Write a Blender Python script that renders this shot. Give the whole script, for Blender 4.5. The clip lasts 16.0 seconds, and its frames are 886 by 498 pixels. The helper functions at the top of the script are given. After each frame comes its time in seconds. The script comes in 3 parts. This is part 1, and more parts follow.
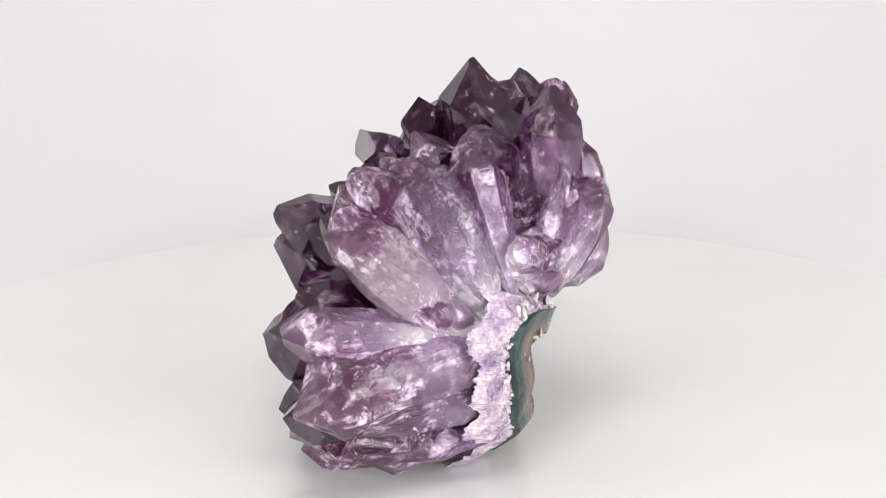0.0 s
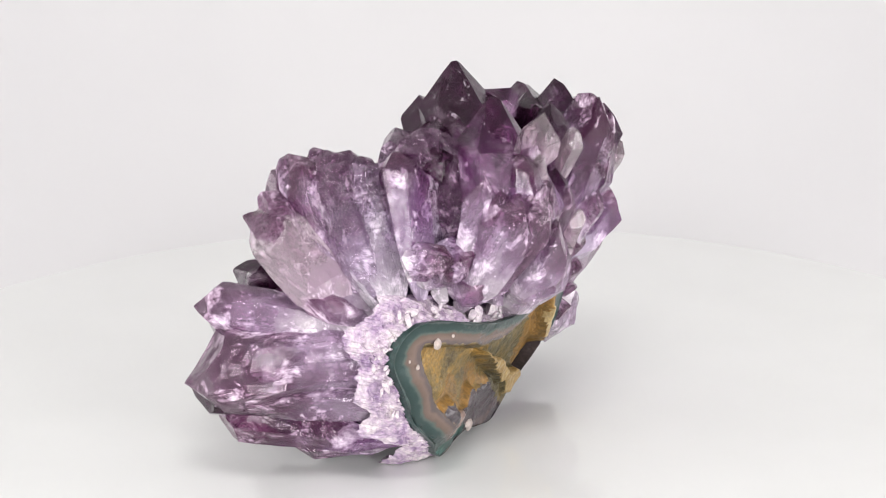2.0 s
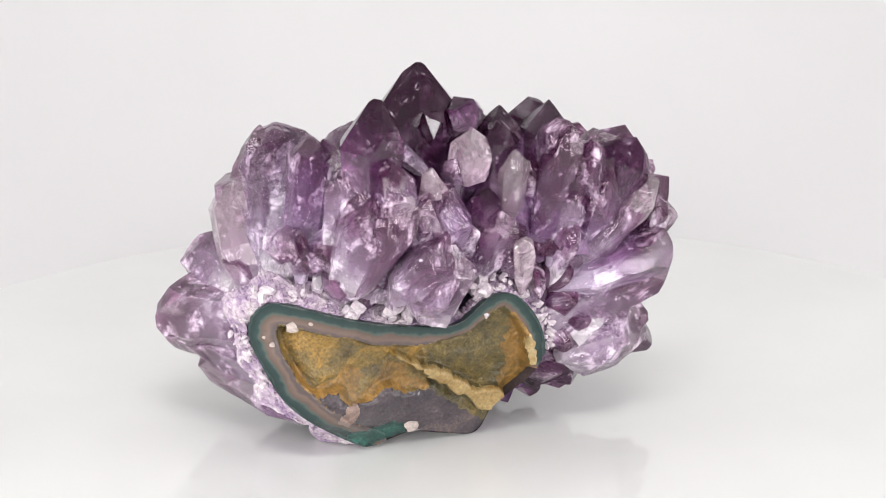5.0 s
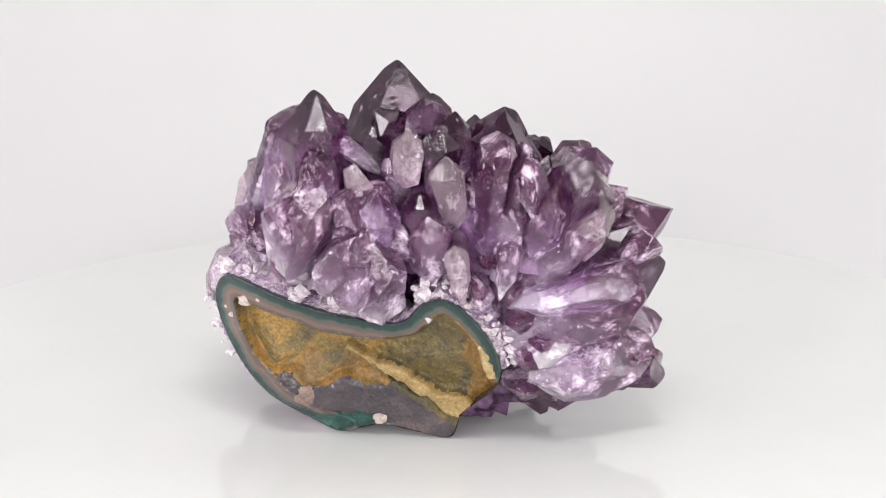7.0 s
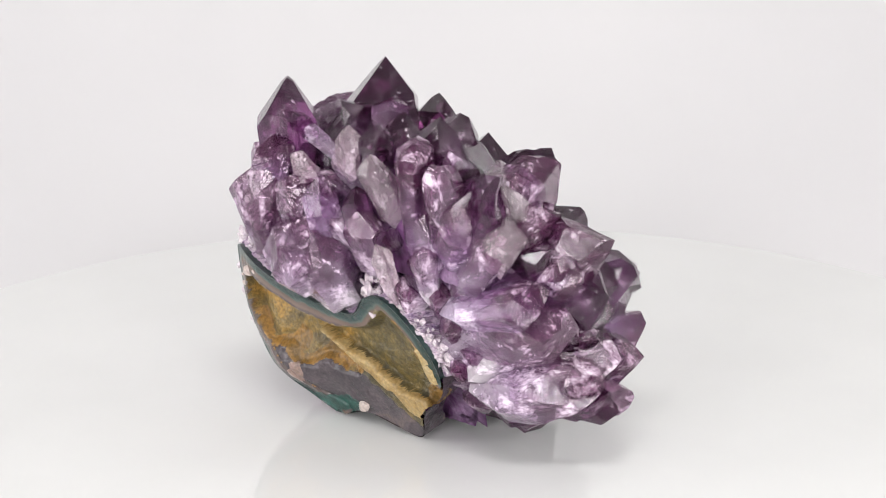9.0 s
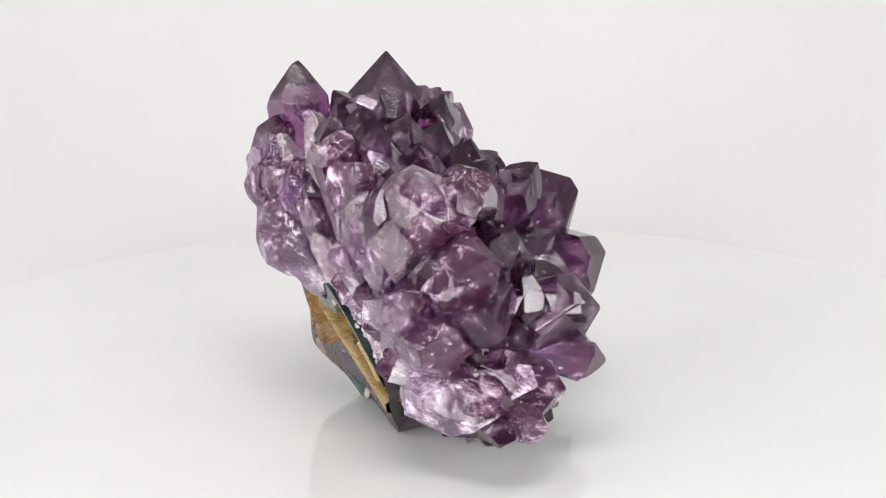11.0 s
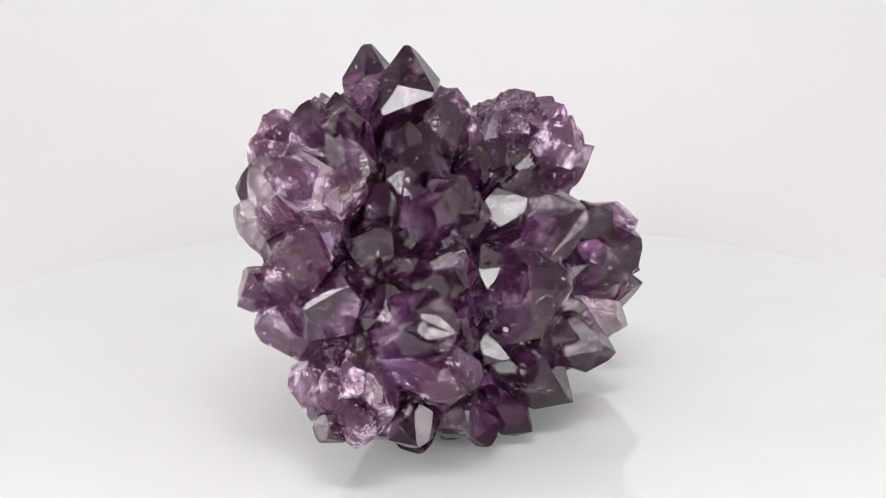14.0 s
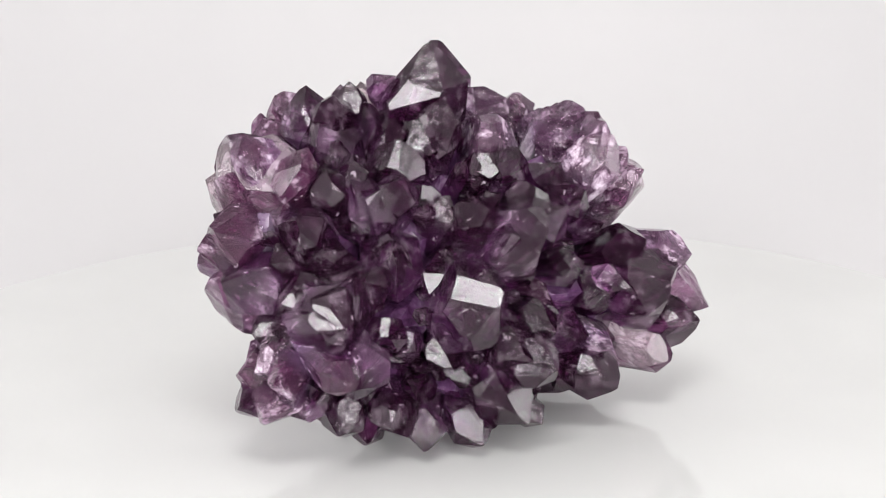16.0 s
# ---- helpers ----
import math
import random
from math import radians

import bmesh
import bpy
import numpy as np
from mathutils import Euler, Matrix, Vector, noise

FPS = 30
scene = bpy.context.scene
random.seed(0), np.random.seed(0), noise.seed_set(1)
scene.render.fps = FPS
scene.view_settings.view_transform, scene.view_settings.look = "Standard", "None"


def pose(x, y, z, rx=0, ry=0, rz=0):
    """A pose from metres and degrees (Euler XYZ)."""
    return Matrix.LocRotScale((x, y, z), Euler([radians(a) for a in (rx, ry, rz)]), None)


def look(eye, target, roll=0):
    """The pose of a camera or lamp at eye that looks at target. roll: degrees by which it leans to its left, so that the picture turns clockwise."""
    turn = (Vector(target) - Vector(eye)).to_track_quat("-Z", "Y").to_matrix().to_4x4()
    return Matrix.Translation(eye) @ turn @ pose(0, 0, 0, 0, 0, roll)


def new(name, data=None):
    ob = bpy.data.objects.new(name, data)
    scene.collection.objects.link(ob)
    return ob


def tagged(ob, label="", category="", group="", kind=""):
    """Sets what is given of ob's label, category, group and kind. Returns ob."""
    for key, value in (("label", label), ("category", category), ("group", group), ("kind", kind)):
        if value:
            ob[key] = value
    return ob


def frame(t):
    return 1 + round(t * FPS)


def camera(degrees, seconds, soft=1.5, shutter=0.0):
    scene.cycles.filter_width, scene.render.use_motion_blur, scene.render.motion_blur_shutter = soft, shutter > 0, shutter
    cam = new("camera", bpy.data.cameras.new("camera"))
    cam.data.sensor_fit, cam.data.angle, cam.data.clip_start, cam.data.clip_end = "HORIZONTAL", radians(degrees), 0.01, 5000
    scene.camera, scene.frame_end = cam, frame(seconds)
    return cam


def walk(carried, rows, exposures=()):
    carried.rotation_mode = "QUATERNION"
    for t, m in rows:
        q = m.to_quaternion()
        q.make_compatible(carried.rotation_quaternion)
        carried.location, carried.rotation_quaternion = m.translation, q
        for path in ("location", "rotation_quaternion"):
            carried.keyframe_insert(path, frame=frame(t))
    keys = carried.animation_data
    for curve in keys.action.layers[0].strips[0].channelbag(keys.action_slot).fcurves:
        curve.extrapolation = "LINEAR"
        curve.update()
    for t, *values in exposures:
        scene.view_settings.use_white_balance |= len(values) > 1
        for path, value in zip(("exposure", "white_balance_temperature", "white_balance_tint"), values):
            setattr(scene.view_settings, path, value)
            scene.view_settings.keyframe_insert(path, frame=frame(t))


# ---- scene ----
SPIN = 14.607          # degrees a second, clockwise from above
cam = camera(23.7, 16.0, soft=1.0)
EYE = (0.003, -0.75, 0.294)
PITCH = 0.293
walk(cam, [(0.0, look(EYE, (EYE[0], EYE[1] + math.cos(PITCH), EYE[2] - math.sin(PITCH)), -0.9)),
           (16.0, look(EYE, (EYE[0], EYE[1] + math.cos(PITCH), EYE[2] - math.sin(PITCH)), -0.9))])
scene.view_settings.exposure = 0.0

# ---- light: a white photo tent with diffuse panels ----
world = bpy.data.worlds.new("world")
scene.world = world
world.use_nodes = True
world.node_tree.nodes["Background"].inputs[0].default_value = (1.0, 0.98, 0.97, 1)
world.node_tree.nodes["Background"].inputs[1].default_value = 0.17


def softbox(name, eye, target, sx, sy, watts):
    lamp = bpy.data.lights.new(name, "AREA")
    lamp.shape, lamp.size, lamp.size_y, lamp.energy = "RECTANGLE", sx, sy, watts
    lamp.color = (1.0, 0.992, 0.99)
    ob = new(name, lamp)
    ob.matrix_world = look(eye, target)
    return ob


softbox("panel_light", (0.0, -0.62, 0.96), (0, 0, 0.05), 0.46, 0.19, 4.6)
softbox("panel_light", (0.0, 0.14, 1.05), (0, 0, 0.05), 1.0, 0.55, 1.3)
softbox("front_light", (-0.56, -0.92, 0.26), (0, 0, 0.05), 0.38, 0.38, 6.1)
softbox("front_light", (0.56, -0.92, 0.26), (0, 0, 0.05), 0.38, 0.38, 6.1)
softbox("side_light", (-0.84, -0.05, 0.22), (0, 0, 0.02), 0.5, 0.36, 2.7)
softbox("side_light", (0.84, -0.05, 0.22), (0, 0, 0.02), 0.5, 0.36, 2.7)


# ---- materials ----
def shader(name):
    m = bpy.data.materials.new(name)
    m.use_nodes = True
    nt = m.node_tree
    return m, nt, nt.nodes["Principled BSDF"]


def node(nt, kind, **values):
    n = nt.nodes.new(kind)
    for key, value in values.items():
        n.inputs[key.replace("_", " ")].default_value = value
    return n


def ramp(nt, source, *stops):
    n = nt.nodes.new("ShaderNodeValToRGB")
    while len(n.color_ramp.elements) < len(stops):
        n.color_ramp.elements.new(0.5)
    for e, (p, c) in zip(n.color_ramp.elements, stops):
        e.position, e.color = p, (*c, 1)
    nt.links.new(source, n.inputs[0])
    return n


def paper(name, colour, rough, bump=0.0):
    m, nt, b = shader(name)
    n = node(nt, "ShaderNodeTexNoise", Scale=9.0, Detail=5.0)
    r = ramp(nt, n.outputs[0], (0.3, [c * 0.97 for c in colour]), (0.7, colour))
    nt.links.new(r.outputs[0], b.inputs["Base Color"])
    b.inputs["Roughness"].default_value = rough
    return m


MAT_TABLE = paper("white_gloss_acrylic", (0.74, 0.745, 0.733), 0.05)
MAT_ROOM = paper("dim_room_paint", (0.42, 0.41, 0.40), 0.8)
MAT_TENT = paper("white_tent_cloth", (0.715, 0.705, 0.712), 0.9)


def quartz(name, root, middle, tip, milk, clear, relief, flecks, rungs=0.0):
    """Quartz along the crystal's length: milky and pale at the root, coloured and clear to the tip, with white veils."""
    m, nt, b = shader(name)
    L = nt.links.new
    co = nt.nodes.new("ShaderNodeTexCoord")
    info = nt.nodes.new("ShaderNodeObjectInfo")
    sep = nt.nodes.new("ShaderNodeSeparateXYZ")
    L(co.outputs["Generated"], sep.inputs[0])
    shift = nt.nodes.new("ShaderNodeVectorMath")
    shift.operation = "MULTIPLY_ADD"
    shift.inputs[1].default_value = (1, 1, 0.75)
    L(co.outputs["Object"], shift.inputs[0])
    L(info.outputs["Random"], shift.inputs[2])
    cloud = node(nt, "ShaderNodeTexNoise", Scale=95.0, Detail=6.0, Roughness=0.6, Distortion=0.15)
    L(shift.outputs[0], cloud.inputs["Vector"])
    along = nt.nodes.new("ShaderNodeMath")
    along.operation = "MULTIPLY_ADD"
    along.inputs[1].default_value = 1.25
    L(cloud.outputs[0], along.inputs[0])
    L(sep.outputs[2], along.inputs[2])
    off = nt.nodes.new("ShaderNodeMath")
    off.operation = "MULTIPLY_ADD"
    off.inputs[1].default_value = 0.42
    L(info.outputs["Random"], off.inputs[0])
    L(along.outputs[0], off.inputs[2])
    half = nt.nodes.new("ShaderNodeMath")
    half.operation = "MULTIPLY"
    half.inputs[1].default_value = 0.50
    L(off.outputs[0], half.inputs[0])
    col = ramp(nt, half.outputs[0], (0.42, root), (0.62, middle), (0.84, tip))
    veil = node(nt, "ShaderNodeTexNoise", Scale=110.0, Detail=9.0, Roughness=0.68, Distortion=0.3)
    L(shift.outputs[0], veil.inputs["Vector"])
    mask = ramp(nt, veil.outputs[0], (0.52, (0, 0, 0)), (0.70, (milk, milk, milk)))
    fleck = node(nt, "ShaderNodeTexNoise", Scale=300.0, Detail=8.0, Roughness=0.75, Distortion=0.4)
    L(shift.outputs[0], fleck.inputs["Vector"])
    spots = ramp(nt, fleck.outputs[0], (0.585, (0, 0, 0)), (0.66, (flecks, flecks, flecks)))
    most = nt.nodes.new("ShaderNodeMath")
    most.operation = "MAXIMUM"
    L(mask.outputs[0], most.inputs[0])
    L(spots.outputs[0], most.inputs[1])
    mask = most
    mixed = nt.nodes.new("ShaderNodeMix")
    mixed.data_type = "RGBA"
    L(mask.outputs[0], mixed.inputs["Factor"])
    L(col.outputs[0], mixed.inputs["A"])
    mixed.inputs["B"].default_value = (0.84, 0.73, 0.84, 1)
    L(mixed.outputs["Result"], b.inputs["Base Color"])
    see = ramp(nt, half.outputs[0], (0.36, (clear[0],) * 3), (0.75, (clear[1],) * 3))
    less = nt.nodes.new("ShaderNodeMath")
    less.operation = "SUBTRACT"
    less.use_clamp = True
    L(see.outputs[0], less.inputs[0])
    L(mask.outputs[0], less.inputs[1])
    L(less.outputs[0], b.inputs["Transmission Weight"])
    b.inputs["Roughness"].default_value = 0.015
    b.inputs["IOR"].default_value = 1.545
    b.inputs["Specular IOR Level"].default_value = 0.4
    # growth lines across the prism, small fractures and chips
    long = nt.nodes.new("ShaderNodeVectorMath")
    long.operation = "MULTIPLY"
    long.inputs[1].default_value = (0.25, 0.25, 3.0)
    L(shift.outputs[0], long.inputs[0])
    wave = node(nt, "ShaderNodeTexNoise", Scale=330.0, Detail=3.0, Roughness=0.5)
    L(long.outputs[0], wave.inputs["Vector"])
    crack = nt.nodes.new("ShaderNodeTexVoronoi")
    crack.feature = "DISTANCE_TO_EDGE"
    crack.inputs["Scale"].default_value = 150.0
    bent = nt.nodes.new("ShaderNodeVectorMath")
    bent.operation = "MULTIPLY_ADD"
    bent.inputs[1].default_value = (0.012, 0.012, 0.012)
    L(cloud.outputs["Color"], bent.inputs[0])
    L(shift.outputs[0], bent.inputs[2])
    L(bent.outputs[0], crack.inputs["Vector"])
    edge = ramp(nt, crack.outputs["Distance"], (0.0, (0, 0, 0)), (0.06, (1, 1, 1)))
    grit = node(nt, "ShaderNodeTexNoise", Scale=420.0, Detail=4.0, Roughness=0.6)
    L(shift.outputs[0], grit.inputs["Vector"])
    add = nt.nodes.new("ShaderNodeMath")
    add.operation = "MULTIPLY_ADD"
    add.inputs[1].default_value = 0.35
    L(wave.outputs[0], add.inputs[0])
    L(grit.outputs[0], add.inputs[2])
    both = nt.nodes.new("ShaderNodeMath")
    both.operation = "MULTIPLY_ADD"
    both.inputs[1].default_value = 0.6
    L(edge.outputs[0], both.inputs[0])
    L(add.outputs[0], both.inputs[2])
    cells = nt.nodes.new("ShaderNodeTexVoronoi")
    cells.inputs["Scale"].default_value = 210.0
    L(bent.outputs[0], cells.inputs["Vector"])
    scaly = nt.nodes.new("ShaderNodeMath")
    scaly.operation = "MULTIPLY_ADD"
    L(cells.outputs["Distance"], scaly.inputs[0])
    patch = ramp(nt, veil.outputs[0], (0.44, (0.5, 0.5, 0.5)), (0.60, (4.0, 4.0, 4.0)))
    L(patch.outputs[0], scaly.inputs[1])
    L(both.outputs[0], scaly.inputs[2])
    add = scaly
    if rungs:
        # growth steps like the rungs of a ladder
        steps = node(nt, "ShaderNodeTexWave", Scale=75.0, Distortion=2.5, Detail=2.0)
        steps.bands_direction, steps.wave_profile = "Z", "SIN"
        steps.inputs["Detail Scale"].default_value = 0.6
        L(shift.outputs[0], steps.inputs["Vector"])
        add = nt.nodes.new("ShaderNodeMath")
        add.operation = "MULTIPLY_ADD"
        add.inputs[1].default_value = rungs
        L(steps.outputs["Fac"], add.inputs[0])
        L(both.outputs[0], add.inputs[2])
    bump = node(nt, "ShaderNodeBump", Strength=relief, Distance=0.0012)
    L(add.outputs[0], bump.inputs["Height"])
    L(bump.outputs[0], b.inputs["Normal"])
    return m


MAT_CRYSTAL = quartz("deep_amethyst", (0.60, 0.40, 0.58), (0.33, 0.11, 0.31), (0.125, 0.03, 0.095), 0.4, (0.77, 0.90), 0.05, 0.55)
MAT_VIOLET = quartz("violet_amethyst", (0.64, 0.51, 0.69), (0.41, 0.205, 0.44), (0.24, 0.075, 0.18), 0.8, (0.45, 0.84), 0.10, 0.7)
MAT_SIDE = quartz("milky_amethyst", (0.83, 0.75, 0.81), (0.60, 0.42, 0.62), (0.38, 0.17, 0.32), 0.95, (0.45, 0.84), 0.10, 0.75)
MAT_RUNGS = quartz("stepped_amethyst", (0.83, 0.75, 0.83), (0.62, 0.46, 0.67), (0.40, 0.19, 0.36), 0.8, (0.5, 0.86), 0.5, 0.4, 2.2)
MAT_CLEAR = quartz("colourless_quartz", (0.68, 0.50, 0.63), (0.78, 0.61, 0.70), (0.86, 0.72, 0.78), 0.5, (0.55, 0.86), 0.10, 0.45)


def mineral(name, stops, scale, rough, bump=0.3, fine=900.0, spec=0.5, speckle=0.5):
    m, nt, b = shader(name)
    co = nt.nodes.new("ShaderNodeTexCoord")
    n = node(nt, "ShaderNodeTexNoise", Scale=scale, Detail=8.0, Roughness=0.68, Distortion=0.5)
    nt.links.new(co.outputs["Object"], n.inputs["Vector"])
    r = ramp(nt, n.outputs[0], *stops)
    f = node(nt, "ShaderNodeTexNoise", Scale=fine, Detail=4.0)
    nt.links.new(co.outputs["Object"], f.inputs["Vector"])
    grain = ramp(nt, f.outputs[0], (0.32, (0.45, 0.45, 0.45)), (0.52, (0.95, 0.95, 0.95)), (0.70, (1.5, 1.45, 1.4)))
    mixed = nt.nodes.new("ShaderNodeMix")
    mixed.data_type, mixed.blend_type = "RGBA", "MULTIPLY"
    mixed.inputs["Factor"].default_value = speckle
    nt.links.new(r.outputs[0], mixed.inputs["A"])
    nt.links.new(grain.outputs[0], mixed.inputs["B"])
    nt.links.new(mixed.outputs["Result"], b.inputs["Base Color"])
    bp = node(nt, "ShaderNodeBump", Strength=bump, Distance=0.0006)
    nt.links.new(f.outputs[0], bp.inputs["Height"])
    nt.links.new(bp.outputs[0], b.inputs["Normal"])
    b.inputs["Roughness"].default_value = rough
    b.inputs["Specular IOR Level"].default_value = spec
    return m


def banded(name):
    """Agate in bands that follow the rind's edge; the depth in mm from that edge is stored on the mesh."""
    m, nt, b = shader(name)
    at = nt.nodes.new("ShaderNodeAttribute")
    at.attribute_name = "depth"
    co = nt.nodes.new("ShaderNodeTexCoord")
    n = node(nt, "ShaderNodeTexNoise", Scale=190.0, Detail=8.0, Roughness=0.72)
    nt.links.new(co.outputs["Object"], n.inputs["Vector"])
    s = nt.nodes.new("ShaderNodeMath")
    s.operation = "MULTIPLY_ADD"
    s.inputs[1].default_value = 2.6
    nt.links.new(n.outputs[0], s.inputs[0])
    nt.links.new(at.outputs["Fac"], s.inputs[2])
    d = nt.nodes.new("ShaderNodeMath")
    d.operation = "MULTIPLY"
    d.inputs[1].default_value = 1 / 13
    nt.links.new(s.outputs[0], d.inputs[0])
    r = ramp(nt, d.outputs[0], (0.10, (0.10, 0.11, 0.11)), (0.16, (0.013, 0.032, 0.030)), (0.33, (0.023, 0.048, 0.045)), (0.39, (0.07, 0.095, 0.085)), (0.45, (0.12, 0.082, 0.066)), (0.58, (0.165, 0.115, 0.095)), (0.66, (0.10, 0.075, 0.075)), (0.84, (0.11, 0.085, 0.07)))
    nt.links.new(r.outputs[0], b.inputs["Base Color"])
    b.inputs["Roughness"].default_value = 0.26
    bp = node(nt, "ShaderNodeBump", Strength=0.35, Distance=0.0006)
    nt.links.new(n.outputs[0], bp.inputs["Height"])
    nt.links.new(bp.outputs[0], b.inputs["Normal"])
    return m


MAT_BAND = banded("banded_agate")
MAT_GREEN = mineral("green_agate", ((0.35, (0.012, 0.035, 0.030)), (0.52, (0.022, 0.075, 0.062)), (0.66, (0.06, 0.20, 0.16))), 180.0, 0.3)
MAT_EDGE = mineral("dark_green_edge", ((0.35, (0.012, 0.028, 0.026)), (0.55, (0.024, 0.055, 0.05)), (0.75, (0.06, 0.10, 0.09))), 180.0, 0.35)
MAT_SPOT = mineral("cream_quartz_spot", ((0.3, (0.34, 0.27, 0.25)), (0.7, (0.56, 0.48, 0.44))), 200.0, 0.3)
MAT_PINK = mineral("pink_chalcedony", ((0.35, (0.20, 0.13, 0.11)), (0.7, (0.38, 0.27, 0.23))), 150.0, 0.3)
MAT_RUST = mineral("rusty_orange_stain", ((0.30, (0.10, 0.06, 0.02)), (0.45, (0.20, 0.115, 0.032)), (0.60, (0.31, 0.165, 0.04)), (0.78, (0.40, 0.27, 0.10))), 110.0, 0.4, 0.8, 900.0, 0.5, 0.6)
MAT_OLIVE = mineral("olive_druse", ((0.30, (0.035, 0.03, 0.018)), (0.46, (0.10, 0.08, 0.035)), (0.62, (0.19, 0.14, 0.05)), (0.78, (0.32, 0.20, 0.06))), 90.0, 0.4, 1.0, 1100.0, 0.5, 0.8)
MAT_OCHRE = mineral("ochre_druse", ((0.30, (0.03, 0.022, 0.014)), (0.43, (0.13, 0.095, 0.04)), (0.54, (0.23, 0.155, 0.05)), (0.64, (0.36, 0.21, 0.05)), (0.78, (0.48, 0.36, 0.17))), 75.0, 0.42, 1.0, 1000.0, 0.5, 0.7)
MAT_GREY = mineral("grey_chalcedony", ((0.35, (0.035, 0.030, 0.036)), (0.6, (0.10, 0.078, 0.088)), (0.8, (0.20, 0.15, 0.12))), 80.0, 0.25)
MAT_CREAM = mineral("cream_chalcedony", ((0.3, (0.26, 0.15, 0.04)), (0.55, (0.40, 0.29, 0.13)), (0.75, (0.54, 0.44, 0.28))), 90.0, 0.35)
MAT_CRUST = mineral("white_quartz_crust", ((0.34, (0.24, 0.15, 0.28)), (0.46, (0.46, 0.35, 0.47)), (0.60, (0.66, 0.57, 0.62)), (0.74, (0.80, 0.74, 0.73))), 130.0, 0.25, 0.5, 700.0)
MAT_GRAIN = mineral("white_quartz_grain", ((0.32, (0.44, 0.34, 0.44)), (0.48, (0.60, 0.52, 0.57)), (0.66, (0.76, 0.70, 0.70))), 160.0, 0.18, 0.4, 700.0)
# purple quartz darkened further: the shade of the gaps is in its colour
MAT_MASS = mineral("purple_quartz_mass_shaded", ((0.3, (0.05, 0.014, 0.05)), (0.5, (0.14, 0.055, 0.15)), (0.75, (0.38, 0.26, 0.40))), 60.0, 0.15, 1.0, 260.0)


# ---- builders ----
def part(name, bm, material, parent, label="", at=None):
    me = bpy.data.meshes.new(name)
    bm.to_mesh(me)
    bm.free()
    me.materials.append(material)
    ob = new(name, me)
    if parent:
        ob.parent = parent
    if at is not None:
        ob.matrix_local = at
    if label:
        tagged(ob, label)
    return ob


def disc(radius, thick, edge, segments=160):
    bm = bmesh.new()
    profile = [(0, 0), (radius - edge, 0), (radius - edge * 0.3, -edge * 0.3), (radius, -edge), (radius, -thick), (0, -thick)]
    rings = []
    for r, z in profile:
        rings.append([bm.verts.new((r * math.cos(a), r * math.sin(a), z)) for a in [2 * math.pi * i / segments for i in range(segments)]] if r else [bm.verts.new((0, 0, z))])
    for a, b in zip(rings, rings[1:]):
        for i in range(segments):
            j = (i + 1) % segments
            if len(a) == 1:
                bm.faces.new((a[0], b[i], b[j]))
            elif len(b) == 1:
                bm.faces.new((a[i], b[0], a[j]))
            else:
                bm.faces.new((a[i], b[i], b[j], a[j]))
    bmesh.ops.recalc_face_normals(bm, faces=bm.faces)
    return bm


def slab(x0, x1, y0, y1, z0, z1):
    bm = bmesh.new()
    bmesh.ops.create_cube(bm, size=1, matrix=Matrix.LocRotScale(((x0 + x1) / 2, (y0 + y1) / 2, (z0 + z1) / 2), None, (x1 - x0, y1 - y0, z1 - z0)))
    return bm


# ---- the tent ----
def sweep(x0, x1, y0, bend, radius, top, thick):
    """A seamless backdrop: flat floor that curves up into the back wall."""
    line = [(y0, 0.0), (bend, 0.0)]
    line += [(bend + radius * math.sin(a), radius - radius * math.cos(a)) for a in [math.pi / 2 * i / 24 for i in range(1, 25)]]
    line += [(bend + radius, top)]
    bm = bmesh.new()
    rows = []
    for k, (y, z) in enumerate(line):
        a, b = line[max(0, k - 1)], line[min(len(line) - 1, k + 1)]
        d = Vector((b[0] - a[0], b[1] - a[1])).normalized()
        oy, oz = y + d.y * thick, z - d.x * thick
        rows.append([bm.verts.new(c) for c in ((x0, y, z), (x1, y, z), (x1, oy, oz), (x0, oy, oz))])
    for a, b in zip(rows, rows[1:]):
        for k in range(4):
            bm.faces.new((a[k], a[(k + 1) % 4], b[(k + 1) % 4], b[k])).smooth = k in (0, 2)
    bm.faces.new(rows[0])
    bm.faces.new(rows[-1])
    bmesh.ops.recalc_face_normals(bm, faces=bm.faces)
    for v in bm.verts:
        v.co.z -= 0.03
    return bm


def tent():
    tagged(part("backdrop", sweep(-0.88, 0.88, -1.3, 0.24, 0.62, 1.1, 0.01), MAT_TENT, None), "seamless white paper sweep behind the turntable", "backdrop", kind="structure")
    tagged(part("wall_west", slab(-0.92, -0.9, -1.3, 0.92, -0.03, 1.1), MAT_TENT, None), "plain white cloth side wall of a photo tent", "wall", kind="structure")
    tagged(part("wall_east", slab(0.9, 0.92, -1.3, 0.92, -0.03, 1.1), MAT_TENT, None), "plain white cloth side wall of a photo tent", "wall", kind="structure")
    tagged(part("wall_south", slab(-1.6, 1.6, -1.92, -1.90, -0.04, 1.4), MAT_ROOM, None), "dim grey room wall beyond the tent's open front", "wall", kind="structure")
    tagged(part("floor", slab(-1.6, 1.6, -1.90, -1.30, -0.06, -0.04), MAT_ROOM, None), "dim grey room surface before the tent", "floor", kind="structure")
    tagged(part("ceiling", slab(-0.92, 0.92, -1.30, 0.92, 1.1, 1.12), MAT_ROOM, None), "dim grey ceiling over the lamps", "ceiling", kind="structure")


tent()
turntable = tagged(part("turntable", disc(0.266, 0.029, 0.002), MAT_TABLE, None), "round glossy white acrylic turntable disc", "turntable")

cluster = tagged(new("amethyst_cluster"), "purple amethyst crystal cluster on banded agate base", "crystal cluster")


